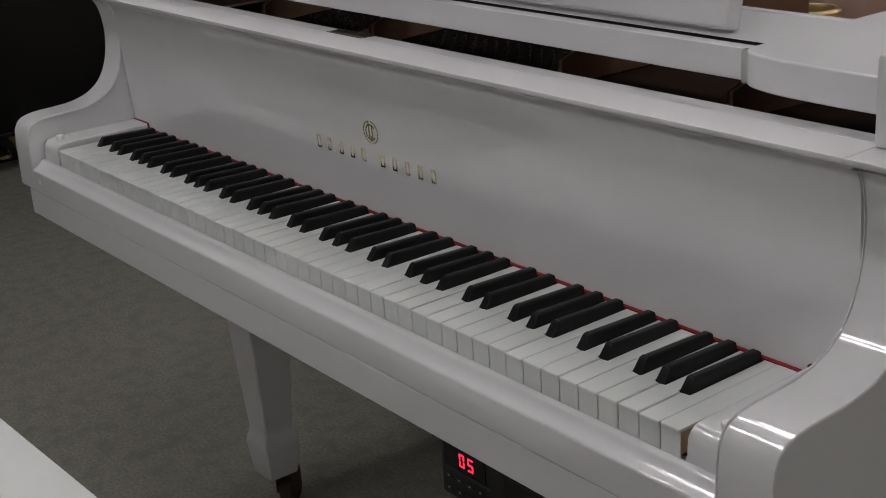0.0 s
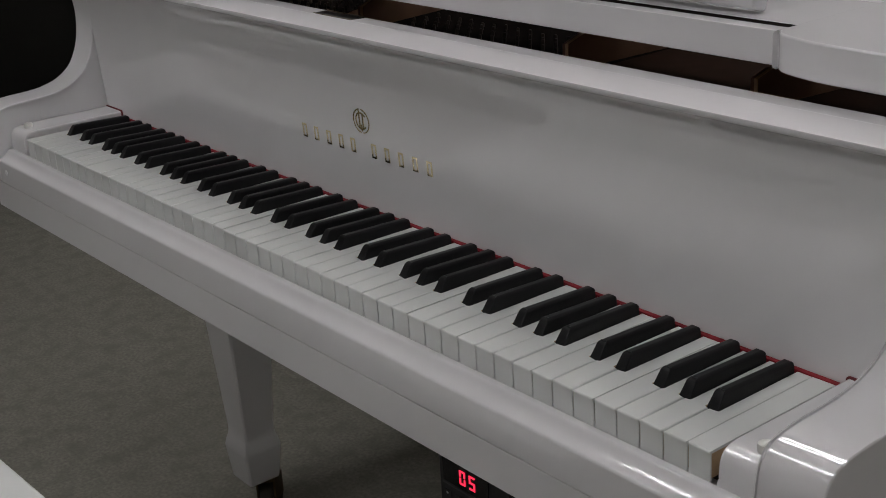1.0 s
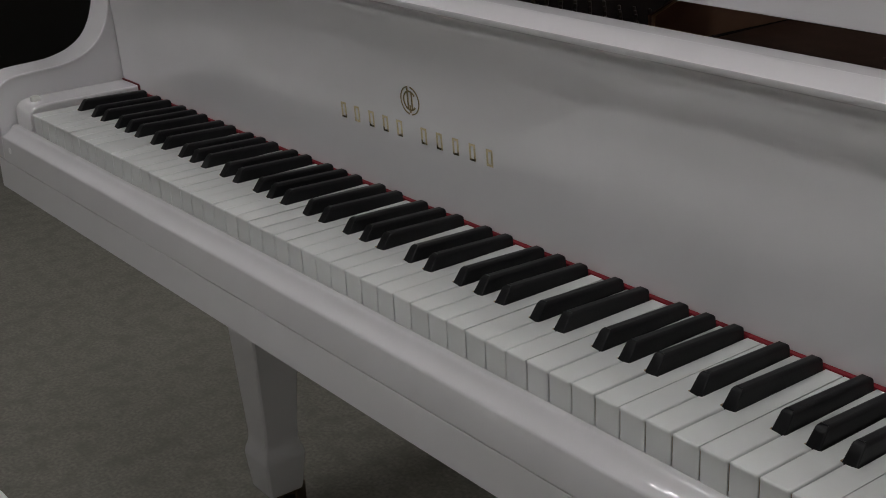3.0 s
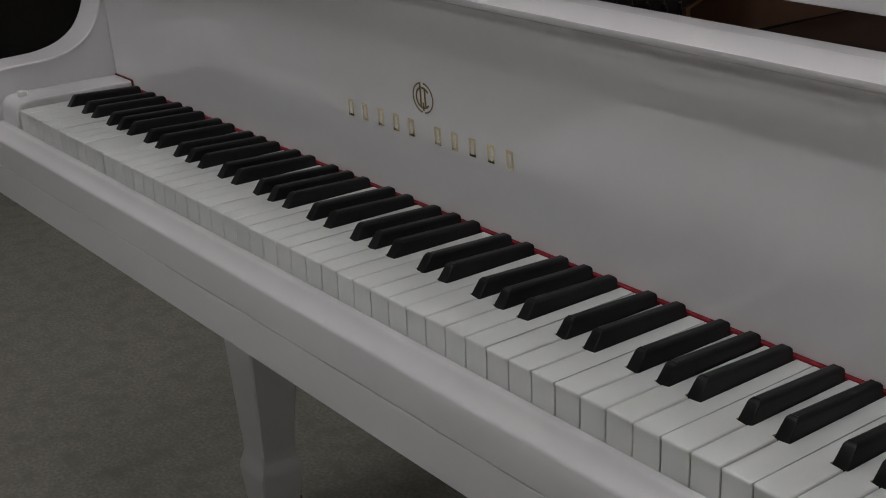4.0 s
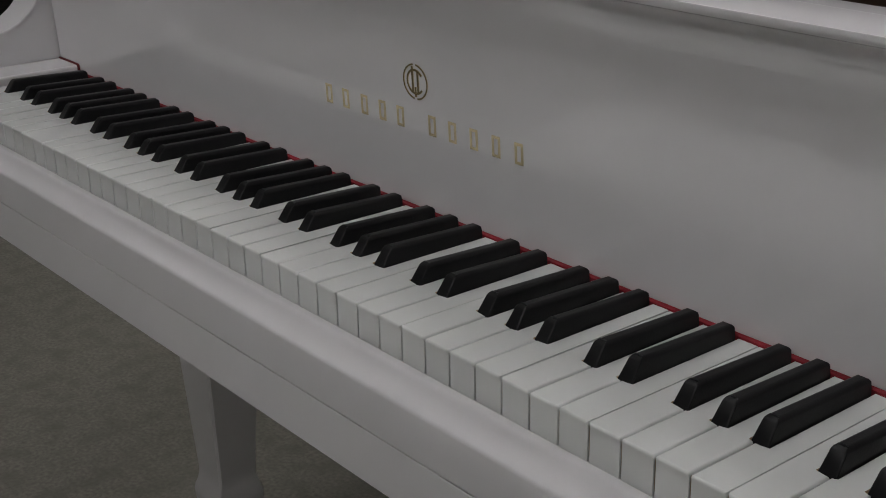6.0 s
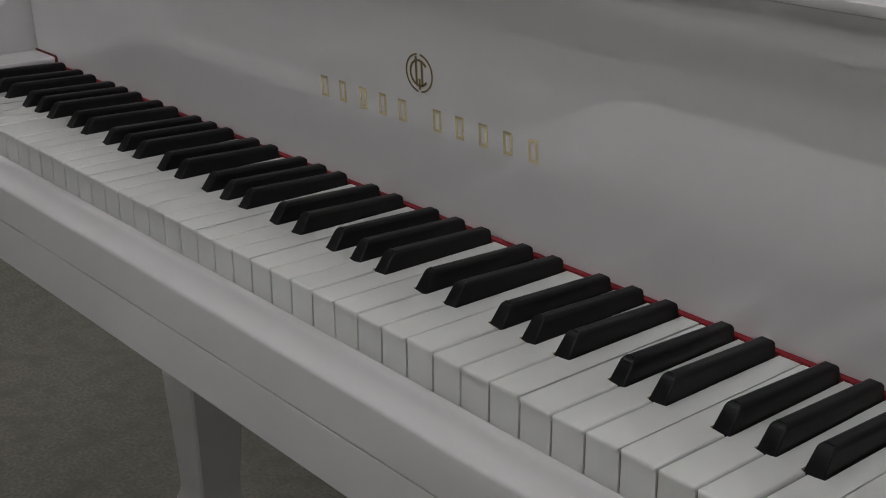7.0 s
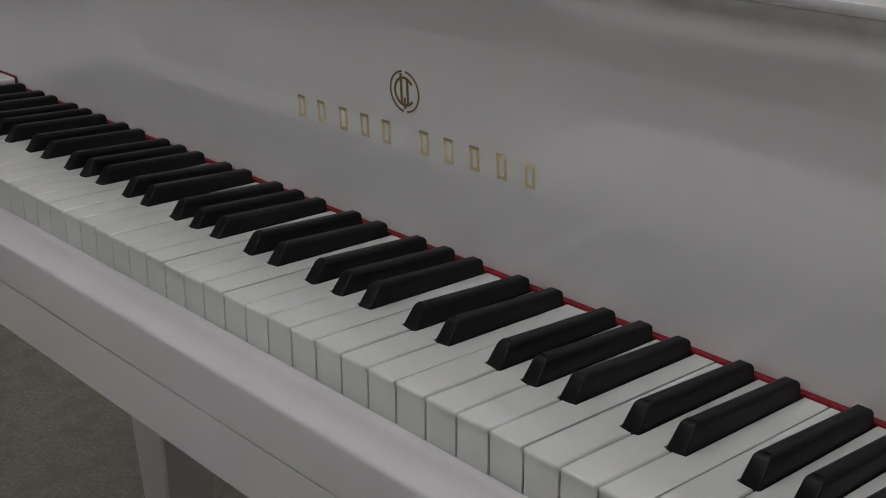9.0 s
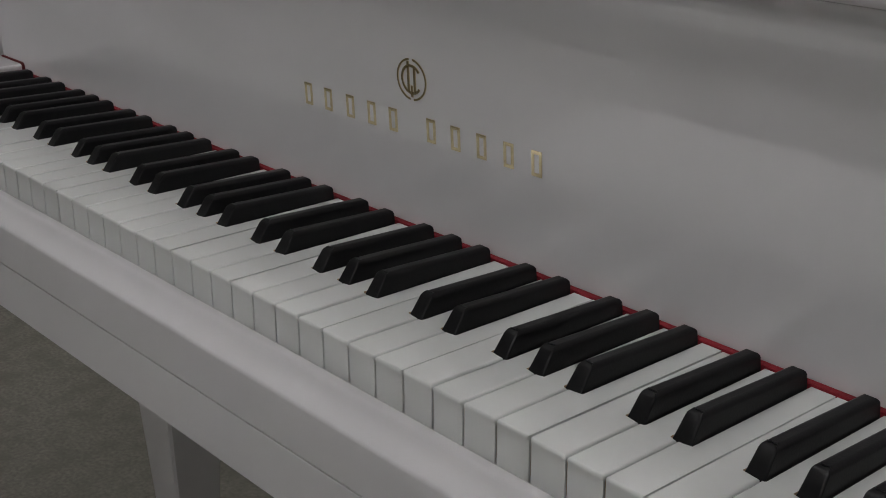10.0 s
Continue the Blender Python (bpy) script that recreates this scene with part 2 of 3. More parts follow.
def arm_mesh(a, b, inner_x):
    """One arm, with a soft round along its inner top edge and small rounds elsewhere."""
    outline = arm_profile()
    own = bmesh.new()
    n = len(outline)
    rows = []
    depth, steps = 0.0022, 4
    far = b if inner_x == a else a
    sign = 1 if inner_x == a else -1
    # inward offset of the outline, so that the inner edge turns over softly
    mid = [Vector((0, y, z)) for y, z in outline]
    push = []
    for i in range(n):
        d = (mid[(i + 1) % n] - mid[i - 1])
        push.append(Vector((0, -d.z, d.y)).normalized() if d.length > 1e-9 else Vector((0, 0, 0)))
    area = sum(outline[i][0] * outline[(i + 1) % n][1] - outline[(i + 1) % n][0] * outline[i][1] for i in range(n))
    if area < 0:
        push = [-p for p in push]
    for k in range(steps + 1):
        u = math.pi / 2 * k / steps
        x = inner_x + sign * depth * (1 - math.sin(u))
        rows.append([own.verts.new((x, *(mid[i] + push[i] * depth * (1 - math.cos(u)) * (1.0 if 2 < i < n - 1 else 0.0))[1:])) for i in range(n)])
    rows.reverse()
    for k in range(1, 4):
        u = math.pi / 2 * k / 3
        x = far - sign * 0.002 * (1 - math.sin(u))
        rows.append([own.verts.new((x, *(mid[i] + push[i] * 0.002 * (1 - math.cos(u)) * (1.0 if 2 < i < n - 1 else 0.0))[1:])) for i in range(n)])
    rows = rows[:steps + 1][::-1] + rows[steps + 1:]
    for p, q in zip(rows, rows[1:]):
        for i in range(n):
            own.faces.new((p[i], p[(i + 1) % n], q[(i + 1) % n], q[i]))
    own.faces.new(rows[0])
    own.faces.new(rows[-1])
    return own


def build_arms():
    for sign in (0, 1):
        a, b = (-OUTER, -INNER) if sign == 0 else (SPAN + INNER, SPAN + OUTER)
        arm = part("arm", arm_mesh(a, b, b if sign == 0 else a), LACQUER, piano, "swept white case arm")
        lip = [(0.1250, 0.9140)] + LIP
        part("arm_lip", prism(lip + [(0.19, 0.9228), (0.19, 0.9140)], a - (0.006 if sign == 0 else 0.0), b + (0.006 if sign else 0.0), "x", bevel=0.0004, seg=2), LACQUER, arm)
        part("rim_end", box(a, 0.150, 0.923, b - 0.008 if sign == 0 else b, 0.26, 0.995, 0.004), LACQUER, arm)
        k0, k1 = (-INNER, -BLOCK_GAP) if sign == 0 else (SPAN + BLOCK_GAP, SPAN + INNER)
        block = part("key_block", key_block_mesh(k0, k1), LACQUER, piano)
        felt = (k0 - 0.0002, k1 + 0.0012) if sign == 0 else (k0 - 0.0012, k1 + 0.0002)
        part("block_felt", key_block_mesh(*felt, grow=0.0014, y_end=0.1490, y_start=0.1455), FELT_DARK, block)
        x = -0.0318 if sign == 0 else SPAN + 0.0318
        part("block_cap", lathe([(0.0060, 0.0), (0.0064, 0.004), (0.0058, 0.0062), (0.0035, 0.0072), (0.0008, 0.0074)], 20, m=pose(x, 0.0165, 0.7272)), IVORY_CAP, block, "small ivory screw cap")


def key_block_mesh(a, b, grow=0.0, y_end=0.1452, y_start=None):
    """The block at the end of the keys: rounded nose and a soft shoulder on the side of the keys."""
    line = smooth_line([(-0.003, 0.690), (-0.003, 0.708), (-0.0010, 0.7195), (0.006, 0.7260), (0.018, 0.7280)], 4)
    top = 0.7280 + grow
    if y_start is not None:
        line = [(y_start, 0.690), (y_start, top)]
    own = prism([(y_end, 0.690)] + line + [(y_end, top)], a, b, "x")
    inner_x = a if a > 0.5 else b
    edges = [e for e in own.edges if all(abs(v.co.x - inner_x) < 1e-5 and v.co.z > 0.7005 for v in e.verts)]
    bmesh.ops.bevel(own, geom=edges, offset=0.0030, segments=4, profile=0.5, affect="EDGES")
    return own


def build_case_front():
    x0, x1 = -INNER + 0.0005, SPAN + INNER - 0.0005
    # front face, small round, hollow slope, then the ridge beside the keys
    slip = [(-0.0262, 0.6532), (-0.0266, 0.6545), (-0.0262, 0.6832), (-0.0260, 0.6842), (-0.0256, 0.6851), (-0.0249, 0.6858), (-0.0240, 0.6863), (-0.0215, 0.6874), (-0.0185, 0.6890),
            (-0.0158, 0.6909), (-0.0135, 0.6931), (-0.0117, 0.6951), (-0.0106, 0.6962), (-0.0094, 0.6969), (-0.0080, 0.6973), (-0.0040, 0.6973), (-0.0029, 0.6969), (-0.0021, 0.6960)]
    part("key_slip", prism([(0.012, 0.6532)] + slip + [(-0.0019, 0.6900), (0.012, 0.6900)], x0, x1, "x"), LACQUER, piano, "glossy white rail before the keys")
    part("slip_screw", lathe([(0.004, 0), (0.004, 0.0008), (0.003, 0.0012)], 14, m=pose(-0.030, -0.0262, 0.671, 90)), METAL_TRIM, piano)
    part("fall_gap_felt", prism([(y + 0.0016, z) for y, z in FALL[1:12]] + [(0.163, 0.890), (0.163, 0.728)], -INNER + 0.0001, -INNER + 0.0008, "x"), FELT_DARK, piano)
    part("key_bed", box(-0.080, -0.0262, 0.6130, SPAN + 0.080, 0.62, 0.6520, 0.0010, 2), LACQUER, piano)
    part("key_frame", box(-0.040, 0.013, 0.6522, SPAN + 0.040, 0.146, 0.6900), DARK_WOOD, piano)
    part("rear_case", box(-0.09, 0.27, 0.62, SPAN + 0.09, 0.62, 0.70), DARK_WOOD, piano)


def fall_y(z):
    for (ya, za), (yb, zb) in zip(FALL, FALL[1:]):
        if za <= z <= zb:
            return ya + (yb - ya) * (z - za) / (zb - za)
    return 0.147


def build_fallboard():
    x0, x1 = -INNER + 0.0008, SPAN + INNER - 0.0008
    board = part("fallboard", prism(smooth_line(FALL, 3) + LIP + [(0.162, 0.9228), (0.162, 0.7204)], x0, x1, "x"), LACQUER, piano, "glossy white curved fallboard with gold inlay")
    rail = part("back_rail", prism([(0.1634, 0.80), (0.1634, 0.9222), (0.1638, 0.9225), (0.1868, 0.9216), (0.1875, 0.9208), (0.1875, 0.80)], x0, x1, "x"), LACQUER, board)
    part("hinge_plate", box(0.500, 0.1665, 0.9190, 0.572, 0.1845, 0.9226, 0.0005), BLACK_LACQUER, rail, "dark plate with brass edges let into the rail")
    for y in (0.1658, 0.1838):
        part("hinge_edge", box(0.500, y, 0.9190, 0.572, y + 0.0016, 0.9231, 0.0004), BRASS_DULL, rail, "thin brass edge")
    part("felt_strip", box(-0.0050, 0.1426, 0.7150, SPAN + 0.0050, 0.1478, 0.7210, 0.0008), FELT_RED, piano, "red felt strip behind the keys")
    # gold marks: ten plain upright frames in two groups, and a ringed emblem above
    for x in (0.4933, 0.5169, 0.5424, 0.5663, 0.5895, 0.6284, 0.6521, 0.6764, 0.7007, 0.7249):
        z, w, h, s = 0.7905, 0.0043, 0.0080, 0.0021
        y = fall_y(z) - 0.0003
        lean = math.degrees(math.atan2(fall_y(0.7995) - fall_y(0.7835), 0.016))
        bm = box(-w, -0.0002, -h, -w + s, 0.0006, h)
        for q in ((w - s, -h, w, h), (-w + s, h - s, w - s, h), (-w + s, -h, w - s, -h + s)):
            box(q[0], -0.0002, q[1], q[2], 0.0006, q[3], bm=bm)
        part("gold_mark", bm, GOLD, board, at=pose(x, y, z, -lean))
    emblem_z = 0.8216
    ring = bmesh.new()
    n = 48
    for rx, rz, wd in ((0.0148, 0.0140, 0.0014), (0.0104, 0.0100, 0.0018)):
        for lo, hi in (((0.10, 0.90),) if rx < 0.012 else ((-0.232, 0.232), (0.268, 0.732))):
            rows = []
            for k in range(n + 1):
                a = 2 * math.pi * (lo + (hi - lo) * k / n)
                rows.append([ring.verts.new((r[0] * math.cos(a), d, r[1] * math.sin(a))) for r in ((rx, rz), (rx - wd, rz - wd)) for d in (-0.0002, 0.0006)])
            for p, q in zip(rows, rows[1:]):
                for i, j in ((0, 1), (1, 3), (3, 2), (2, 0)):
                    ring.faces.new((p[i], p[j], q[j], q[i]))
    box(-0.0042, -0.0002, -0.0085, -0.0020, 0.0006, 0.0118, bm=ring)
    box(0.0020, -0.0002, -0.0085, 0.0042, 0.0006, 0.0085, bm=ring)
    box(-0.0010, -0.0002, -0.0118, 0.0010, 0.0006, -0.0040, bm=ring)
    lean = math.degrees(math.atan2(fall_y(0.84) - fall_y(0.81), 0.03))
    part("gold_emblem", ring, GOLD, board, "thin gold ringed emblem", at=pose(0.611, fall_y(emblem_z) - 0.0003, emblem_z, -lean))


# keys
NAMES = ["A", "B"] + ["C", "D", "E", "F", "G", "A", "B"] * 7 + ["C"]
BLACK_AFTER = {"C": -0.00228, "D": 0.00228, "F": -0.00343, "G": 0.0, "A": 0.00343}
SLOT = 0.0066


def white_key_mesh(name, cut_left, cut_right, trim=0.0):
    """A key with a plastic top and front over a wooden body; cut_left and cut_right: where the tail begins and ends."""
    g = 0.00056
    w0, w1 = g, PITCH - g - trim
    t0, t1 = max(w0, cut_left), min(w1, cut_right)

    def plan(front, inset=0.0):
        pts = [(w0 + inset, front), (w1 - inset, front)]
        if t1 < w1:
            pts += [(w1 - inset, HEAD - inset), (t1 - inset, HEAD - inset)]
        pts += [(t1 - inset, KEY_BACK), (t0 + inset, KEY_BACK)]
        if t0 > w0:
            pts += [(t0 + inset, HEAD - inset), (w0 + inset, HEAD - inset)]
        return pts

    own = bmesh.new()
    top = plan(-0.0016)
    low = [own.verts.new((x, y, -0.0024)) for x, y in top]
    up = [own.verts.new((x, y, 0.0)) for x, y in top]
    n = len(top)
    own.faces.new(low)
    cap = own.faces.new(up)
    for i in range(n):
        own.faces.new((low[i], low[(i + 1) % n], up[(i + 1) % n], up[i]))
    bmesh.ops.recalc_face_normals(own, faces=own.faces)
    edges = [e for e in cap.edges if (e.verts[0].co.y + e.verts[1].co.y) / 2 < HEAD + 0.002] + \
            [e for e in own.edges if abs(e.verts[0].co.z - e.verts[1].co.z) > 0.0015 and e.verts[0].co.y < 0]
    bmesh.ops.bevel(own, geom=list(set(edges)), offset=0.0016, segments=4, profile=0.5, affect="EDGES")
    for f in own.faces:
        f.material_index = 0
    front = box(w0 + 0.0002, -0.0005, -0.0265, w1 - 0.0002, 0.0007, -0.0024)
    joined(own, front)
    wood = prism(plan(0.0007, 0.0004), -0.0225, -0.0024, "z")
    mark = len(own.faces)
    joined(own, wood)
    own.faces.ensure_lookup_table()
    for f in own.faces[mark:]:
        f.material_index = 1
    return finish(own, name, [KEY_WHITE, KEY_WOOD])


def black_key_mesh():
    """A tapered sharp with a sloping front and rounded shoulders."""
    w0, w1, h = 0.0055, 0.0046, 0.0124
    y0, y1 = HEAD + 0.0004, 0.1398
    own = bmesh.new()
    lo = [own.verts.new(p) for p in ((-w0, y0, -0.022), (w0, y0, -0.022), (w0, y1, -0.022), (-w0, y1, -0.022))]
    mid = [own.verts.new(p) for p in ((-w0, y0, 0.0005), (w0, y0, 0.0005), (w0, y1, 0.0005), (-w0, y1, 0.0005))]
    hi = [own.verts.new(p) for p in ((-w1, y0 + 0.0084, h), (w1, y0 + 0.0084, h), (w1, y1, h - 0.0030), (-w1, y1, h - 0.0030))]
    own.faces.new(lo)
    own.faces.new(hi)
    for a, b in ((lo, mid), (mid, hi)):
        for i in range(4):
            own.faces.new((a[i], a[(i + 1) % 4], b[(i + 1) % 4], b[i]))
    bmesh.ops.recalc_face_normals(own, faces=own.faces)
    slant = [e for e in own.edges if max(v.co.z for v in e.verts) > 0.004 and min(v.co.z for v in e.verts) < 0.001 and e.verts[0].co.y < 0.1]
    bmesh.ops.bevel(own, geom=slant, offset=0.0012, segments=3, profile=0.5, affect="EDGES")
    crown = [e for e in own.edges if min(v.co.z for v in e.verts) > 0.004]
    bmesh.ops.bevel(own, geom=crown, offset=0.0029, segments=5, profile=0.5, affect="EDGES")
    return finish(own, "black_key", KEY_BLACK)


def build_keys():
    rng = random.Random(7)
    made = {}
    sharp = black_key_mesh()
    for k, n in enumerate(NAMES):
        left = BLACK_AFTER.get(NAMES[k - 1]) if k > 0 else None
        right = BLACK_AFTER.get(n) if k < 51 else None
        sort = (n, left is None, right is None)
        if sort not in made:
            made[sort] = white_key_mesh("white_key", left + SLOT if left is not None else -1, PITCH + right - SLOT if right is not None else 1, 0.0018 if k == 51 else 0.0)
        part("white_key", made[sort], None, piano, at=pose(k * PITCH, 0, TOP + rng.uniform(-0.0004, 0.0002), rng.uniform(-0.03, 0.03)))
        if right is not None:
            part("black_key", sharp, None, piano, at=pose((k + 1) * PITCH + right + rng.uniform(-0.0002, 0.0002), 0, TOP + rng.uniform(-0.0003, 0.0003), 0, 0, rng.uniform(-0.15, 0.15)))


def build_music_shelf():
    """The rail, the two wings and the upright desk over the strings."""
    z0, z1 = 0.937, 0.966
    part("shelf_rail", box(0.1195, 0.2136, z0, SPAN - 0.1195, 0.2292, z1, 0.0016, 2), LACQUER, piano)
    part("shelf_tray", box(0.1210, 0.2470, 0.940, SPAN - 0.1210, 0.360, z1 - 0.0016, 0.0008, 2), LACQUER, piano)
    part("tray_edge", box(0.1210, 0.3602, 0.940, SPAN - 0.1210, 0.3720, z1 - 0.0004, 0.0025, 3), LACQUER, piano)
    # almost flush black block; its colour supplies the slot's darkness
    part("slot_shade_fill", box(0.1236, 0.2293, 0.945, SPAN - 0.1236, 0.2469, 0.9640), SHADE_BLACK, piano, "black filler for the shade in the slot behind the shelf rail")
    for sign in (0, 1):
        line = smooth_line([(0.1206, 0.437), (0.1206, 0.226), (0.1170, 0.2110), (0.1040, 0.2000), (0.0740, 0.1920), (0.0470, 0.1895), (0.0150, 0.1885), (-0.0200, 0.1885), (-0.0400, 0.1890)], 4)
        line += [(-0.0400, 0.437)]
        if sign:
            line = [(SPAN - x, y) for x, y in reversed(line)]
        part("shelf_wing", prism(line, z0 - 0.001, z1 + 0.001, "z", bevel=0.0022, seg=3), LACQUER, piano, "curved white end of the music shelf")
    desk = box(-0.4335, -0.010, 0.0, 0.4335, 0.010, 0.26, 0.0035, 3)
    part("music_desk", desk, LACQUER, piano, "upright white music desk panel", at=pose(0.611, 0.262, 0.9675, -14))


def rim_line(inset):
    """Plan of the case from the left arm round the tail to the right arm."""
    out = [(-OUTER + inset, 0.261), (-OUTER + inset, 1.18)]
    out += smooth_line([(-OUTER + inset, 1.22), (-0.05 + inset, 1.42 - inset), (0.12, 1.52 - inset), (0.34, 1.50 - inset), (0.55 - inset * 0.5, 1.36 - inset), (0.78 - inset * 0.7, 1.13 - inset * 0.7),
                        (1.08 - inset, 0.92 - inset * 0.4), (1.26 - inset, 0.72), (SPAN + OUTER - inset, 0.52)], 4)
    out += [(SPAN + OUTER - inset, 0.50), (SPAN + OUTER - inset, 0.261)]
    return out


def build_body():
    outer, mid, inner = rim_line(0.0), rim_line(0.030), rim_line(0.034)
    for name, a, b, mat in (("rim", outer, mid, LACQUER), ("inner_rim", [(x, y) for x, y in mid], inner, INNER_VENEER)):
        own = bmesh.new()
        e = 0.0006 if name == "inner_rim" else 0.0
        rows = []
        for (xa, ya), (xb, yb) in zip(a, b):
            rows.append([own.verts.new(p) for p in ((xa, ya, 0.62), (xa, ya, 0.995 - e), (xb, yb, 0.995 - e), (xb, yb, 0.62))])
        for p, q in zip(rows, rows[1:]):
            for i in range(4):
                own.faces.new((p[i], p[(i + 1) % 4], q[(i + 1) % 4], q[i]))
        own.faces.new(rows[0])
        own.faces.new(rows[-1])
        part(name, own, mat, piano)
    floor = [(x, y) for x, y in rim_line(0.036)]
    part("soundboard", prism(floor, 0.80, 0.812, "z"), INNER_VENEER, piano)
    part("pin_block", box(-0.06, 0.1935, 0.80, SPAN + 0.06, 0.262, 0.840), DARK_WOOD, piano)
    plate = part("iron_plate", prism([(x, y + 0.004) if y < 0.3 else (x, y - 0.01) for x, y in rim_line(0.05)], 0.866, 0.874, "z"), BRONZE, piano, "bronze-coloured iron plate with struts")
    part("plate_edge", box(-0.04, 0.2655, 0.8745, SPAN + 0.04, 0.280, 0.884, 0.003), BRONZE_DARK, plate)
    struts = (0.150, 0.425, 0.785, 1.025)
    for x, lean in zip(struts, (10, 8, -3, -7)):
        strut = part("strut", prism([(0.0, 0.0), (0.40, 0.0), (0.40, 0.050), (0.16, 0.062), (0.07, 0.053), (0.0, 0.028)], -0.0045, 0.0045, "x", bevel=0.0012), STRUT, plate, at=pose(x, 0.2810, 0.8746, 0, 0, lean))
        # separate light-coloured strip, stands for light caught along the strut's upper edge
        part("strut_glint", prism([(-0.0006, 0.0040), (-0.0006, 0.0286), (0.0700, 0.0540), (0.0700, 0.0532), (0.0008, 0.0284), (0.0002, 0.0040)], 0.0012, 0.0047, "x"), GLINT_AND_PAD_GOLD, strut, "pale gold strip painted as the glint on the strut's edge")
    part("plate_boss", prism([(0.0, 0.0), (0.085, 0.0), (0.085, 0.026), (0.0, 0.012)], -0.016, 0.016, "x", bevel=0.002), GLINT_AND_PAD_GOLD, plate, "gold-coloured raised pad of the plate", at=pose(0.398, 0.2825, 0.8758))
    # thin black sheet on the plate, gives the shade below the music shelf
    part("pin_field_shade", box(-0.03, 0.2815, 0.8742, 0.80, 0.50, 0.8752), SHADE_BLACK, plate)
    ring = lathe([(0.0375, 0.0), (0.0375, 0.008), (0.0345, 0.011), (0.0290, 0.011), (0.0270, 0.007), (0.0270, 0.0)], 40, m=pose(0.770, 0.74, 0.8746))
    part("sound_hole_ring", ring, BRASS, plate, "bright gold ring round a plate hole")
    part("sound_hole", lathe([(0.0268, 0.0), (0.0268, 0.0006)], 30, m=pose(0.770, 0.74, 0.8746)), DARK_WOOD, plate)
    # dark brown sheet over the plate, painted shade right of the pins
    part("plate_shade_sheet", box(0.801, 0.2815, 0.8742, SPAN + 0.03, 0.50, 0.8752), PLATE_SHADE, plate)
    rng = random.Random(3)
    pin = finish(lathe([(0.0020, 0.0), (0.0020, 0.0050), (0.0015, 0.0065)], 6), "tuning_pin", PIN_DARK)
    for row in range(4):
        for k in range(56):
            x = 0.02 + k * 0.0212 + row * 0.004
            if min(abs(x - q) for q in struts) > 0.022 and x < 0.785 and not 0.37 < x < 0.43:
                part("tuning_pin", pin, None, plate, at=pose(x, 0.330 + row * 0.016, 0.8752 + rng.uniform(-0.0015, 0.0015)))
    rail = part("hammer_rail", box(0.02, 0.232, 0.8405, SPAN - 0.02, 0.256, 0.868, 0.003), DARK_WOOD, piano, "dark rail carrying the hammer flanges")
    bits = finish(box(-0.0035, 0.0, 0.0, 0.0035, 0.012, 0.010, 0.001), "flange", FLANGE)
    for k in range(32):
        part("flange", bits, None, rail, at=pose(0.04 + k * 0.0233, 0.236, 0.8683))
    part("damper_felt", box(0.03, 0.46, 0.8855, 0.80, 0.49, 0.905, 0.004), BLACK_PLASTIC, piano)


def leg_mesh():
    """A square tapered leg with a flared ankle block, base at the origin."""
    rows = [(0.0, 0.0275), (0.004, 0.0290), (0.057, 0.0342), (0.063, 0.0345), (0.073, 0.0325), (0.081, 0.0298), (0.089, 0.0284), (0.099, 0.0283), (0.262, 0.0375), (0.44, 0.0475), (0.550, 0.0535)]
    out = []
    for z, h in rows:
        c = 0.003
        out.append([(-h + c, -h, z), (h - c, -h, z), (h, -h + c, z), (h, h - c, z), (h - c, h, z), (-h + c, h, z), (-h, h - c, z), (-h, -h + c, z)])
    return loft(out)


def build_legs():
    for x, y in ((0.0, 0.288), (SPAN, 0.288), (0.18, 1.28)):
        leg = part("leg", leg_mesh(), LACQUER, piano, at=pose(x, y, 0.0680), label="square tapered white leg with flared ankle")
        fork = box(-0.018, -0.010, 0.024, -0.014, 0.022, 0.0675, 0.001)
        box(0.014, -0.010, 0.024, 0.018, 0.022, 0.0675, 0.001, bm=fork)
        box(-0.0138, -0.010, 0.060, 0.0138, 0.016, 0.0675, 0.001, bm=fork)
        lathe([(0.020, 0.0), (0.020, 0.003), (0.014, 0.006)], 20, bm=fork, m=pose(0, 0.002, 0.0615))
        caster = part("caster", fork, BRASS_DULL, leg, "tarnished brass caster", at=pose(0.008, 0.014, -0.0680, 0, 0, 35))
        wheel = lathe([(0.010, -0.0125), (0.0225, -0.0120), (0.0262, -0.008), (0.0262, 0.008), (0.0225, 0.0120), (0.010, 0.0125)], 28, m=pose(0.006, 0.020, -0.0680 + 0.0264, 0, 90, 35))
        part("caster_wheel", wheel, RUBBER, leg, "dark brown caster wheel")


def build_lyre():
    lyre = part("pedal_lyre", box(0.495, 0.285, 0.030, 0.727, 0.385, 0.110, 0.010, 3), LACQUER, piano, "white pedal lyre box and posts")
    for x in (0.545, 0.677):
        part("lyre_post", box(x - 0.024, 0.330, 0.1105, x + 0.024, 0.376, 0.6125, 0.006, 2), LACQUER, lyre)
    for x in (0.55, 0.611, 0.672):
        line = [(x - 0.008, 0.284), (x - 0.012, 0.195), (x - 0.006, 0.175), (x + 0.006, 0.175), (x + 0.012, 0.195), (x + 0.008, 0.284)]
        part("pedal", prism(line, 0.058, 0.066, "z", bevel=0.002), BRASS, lyre)


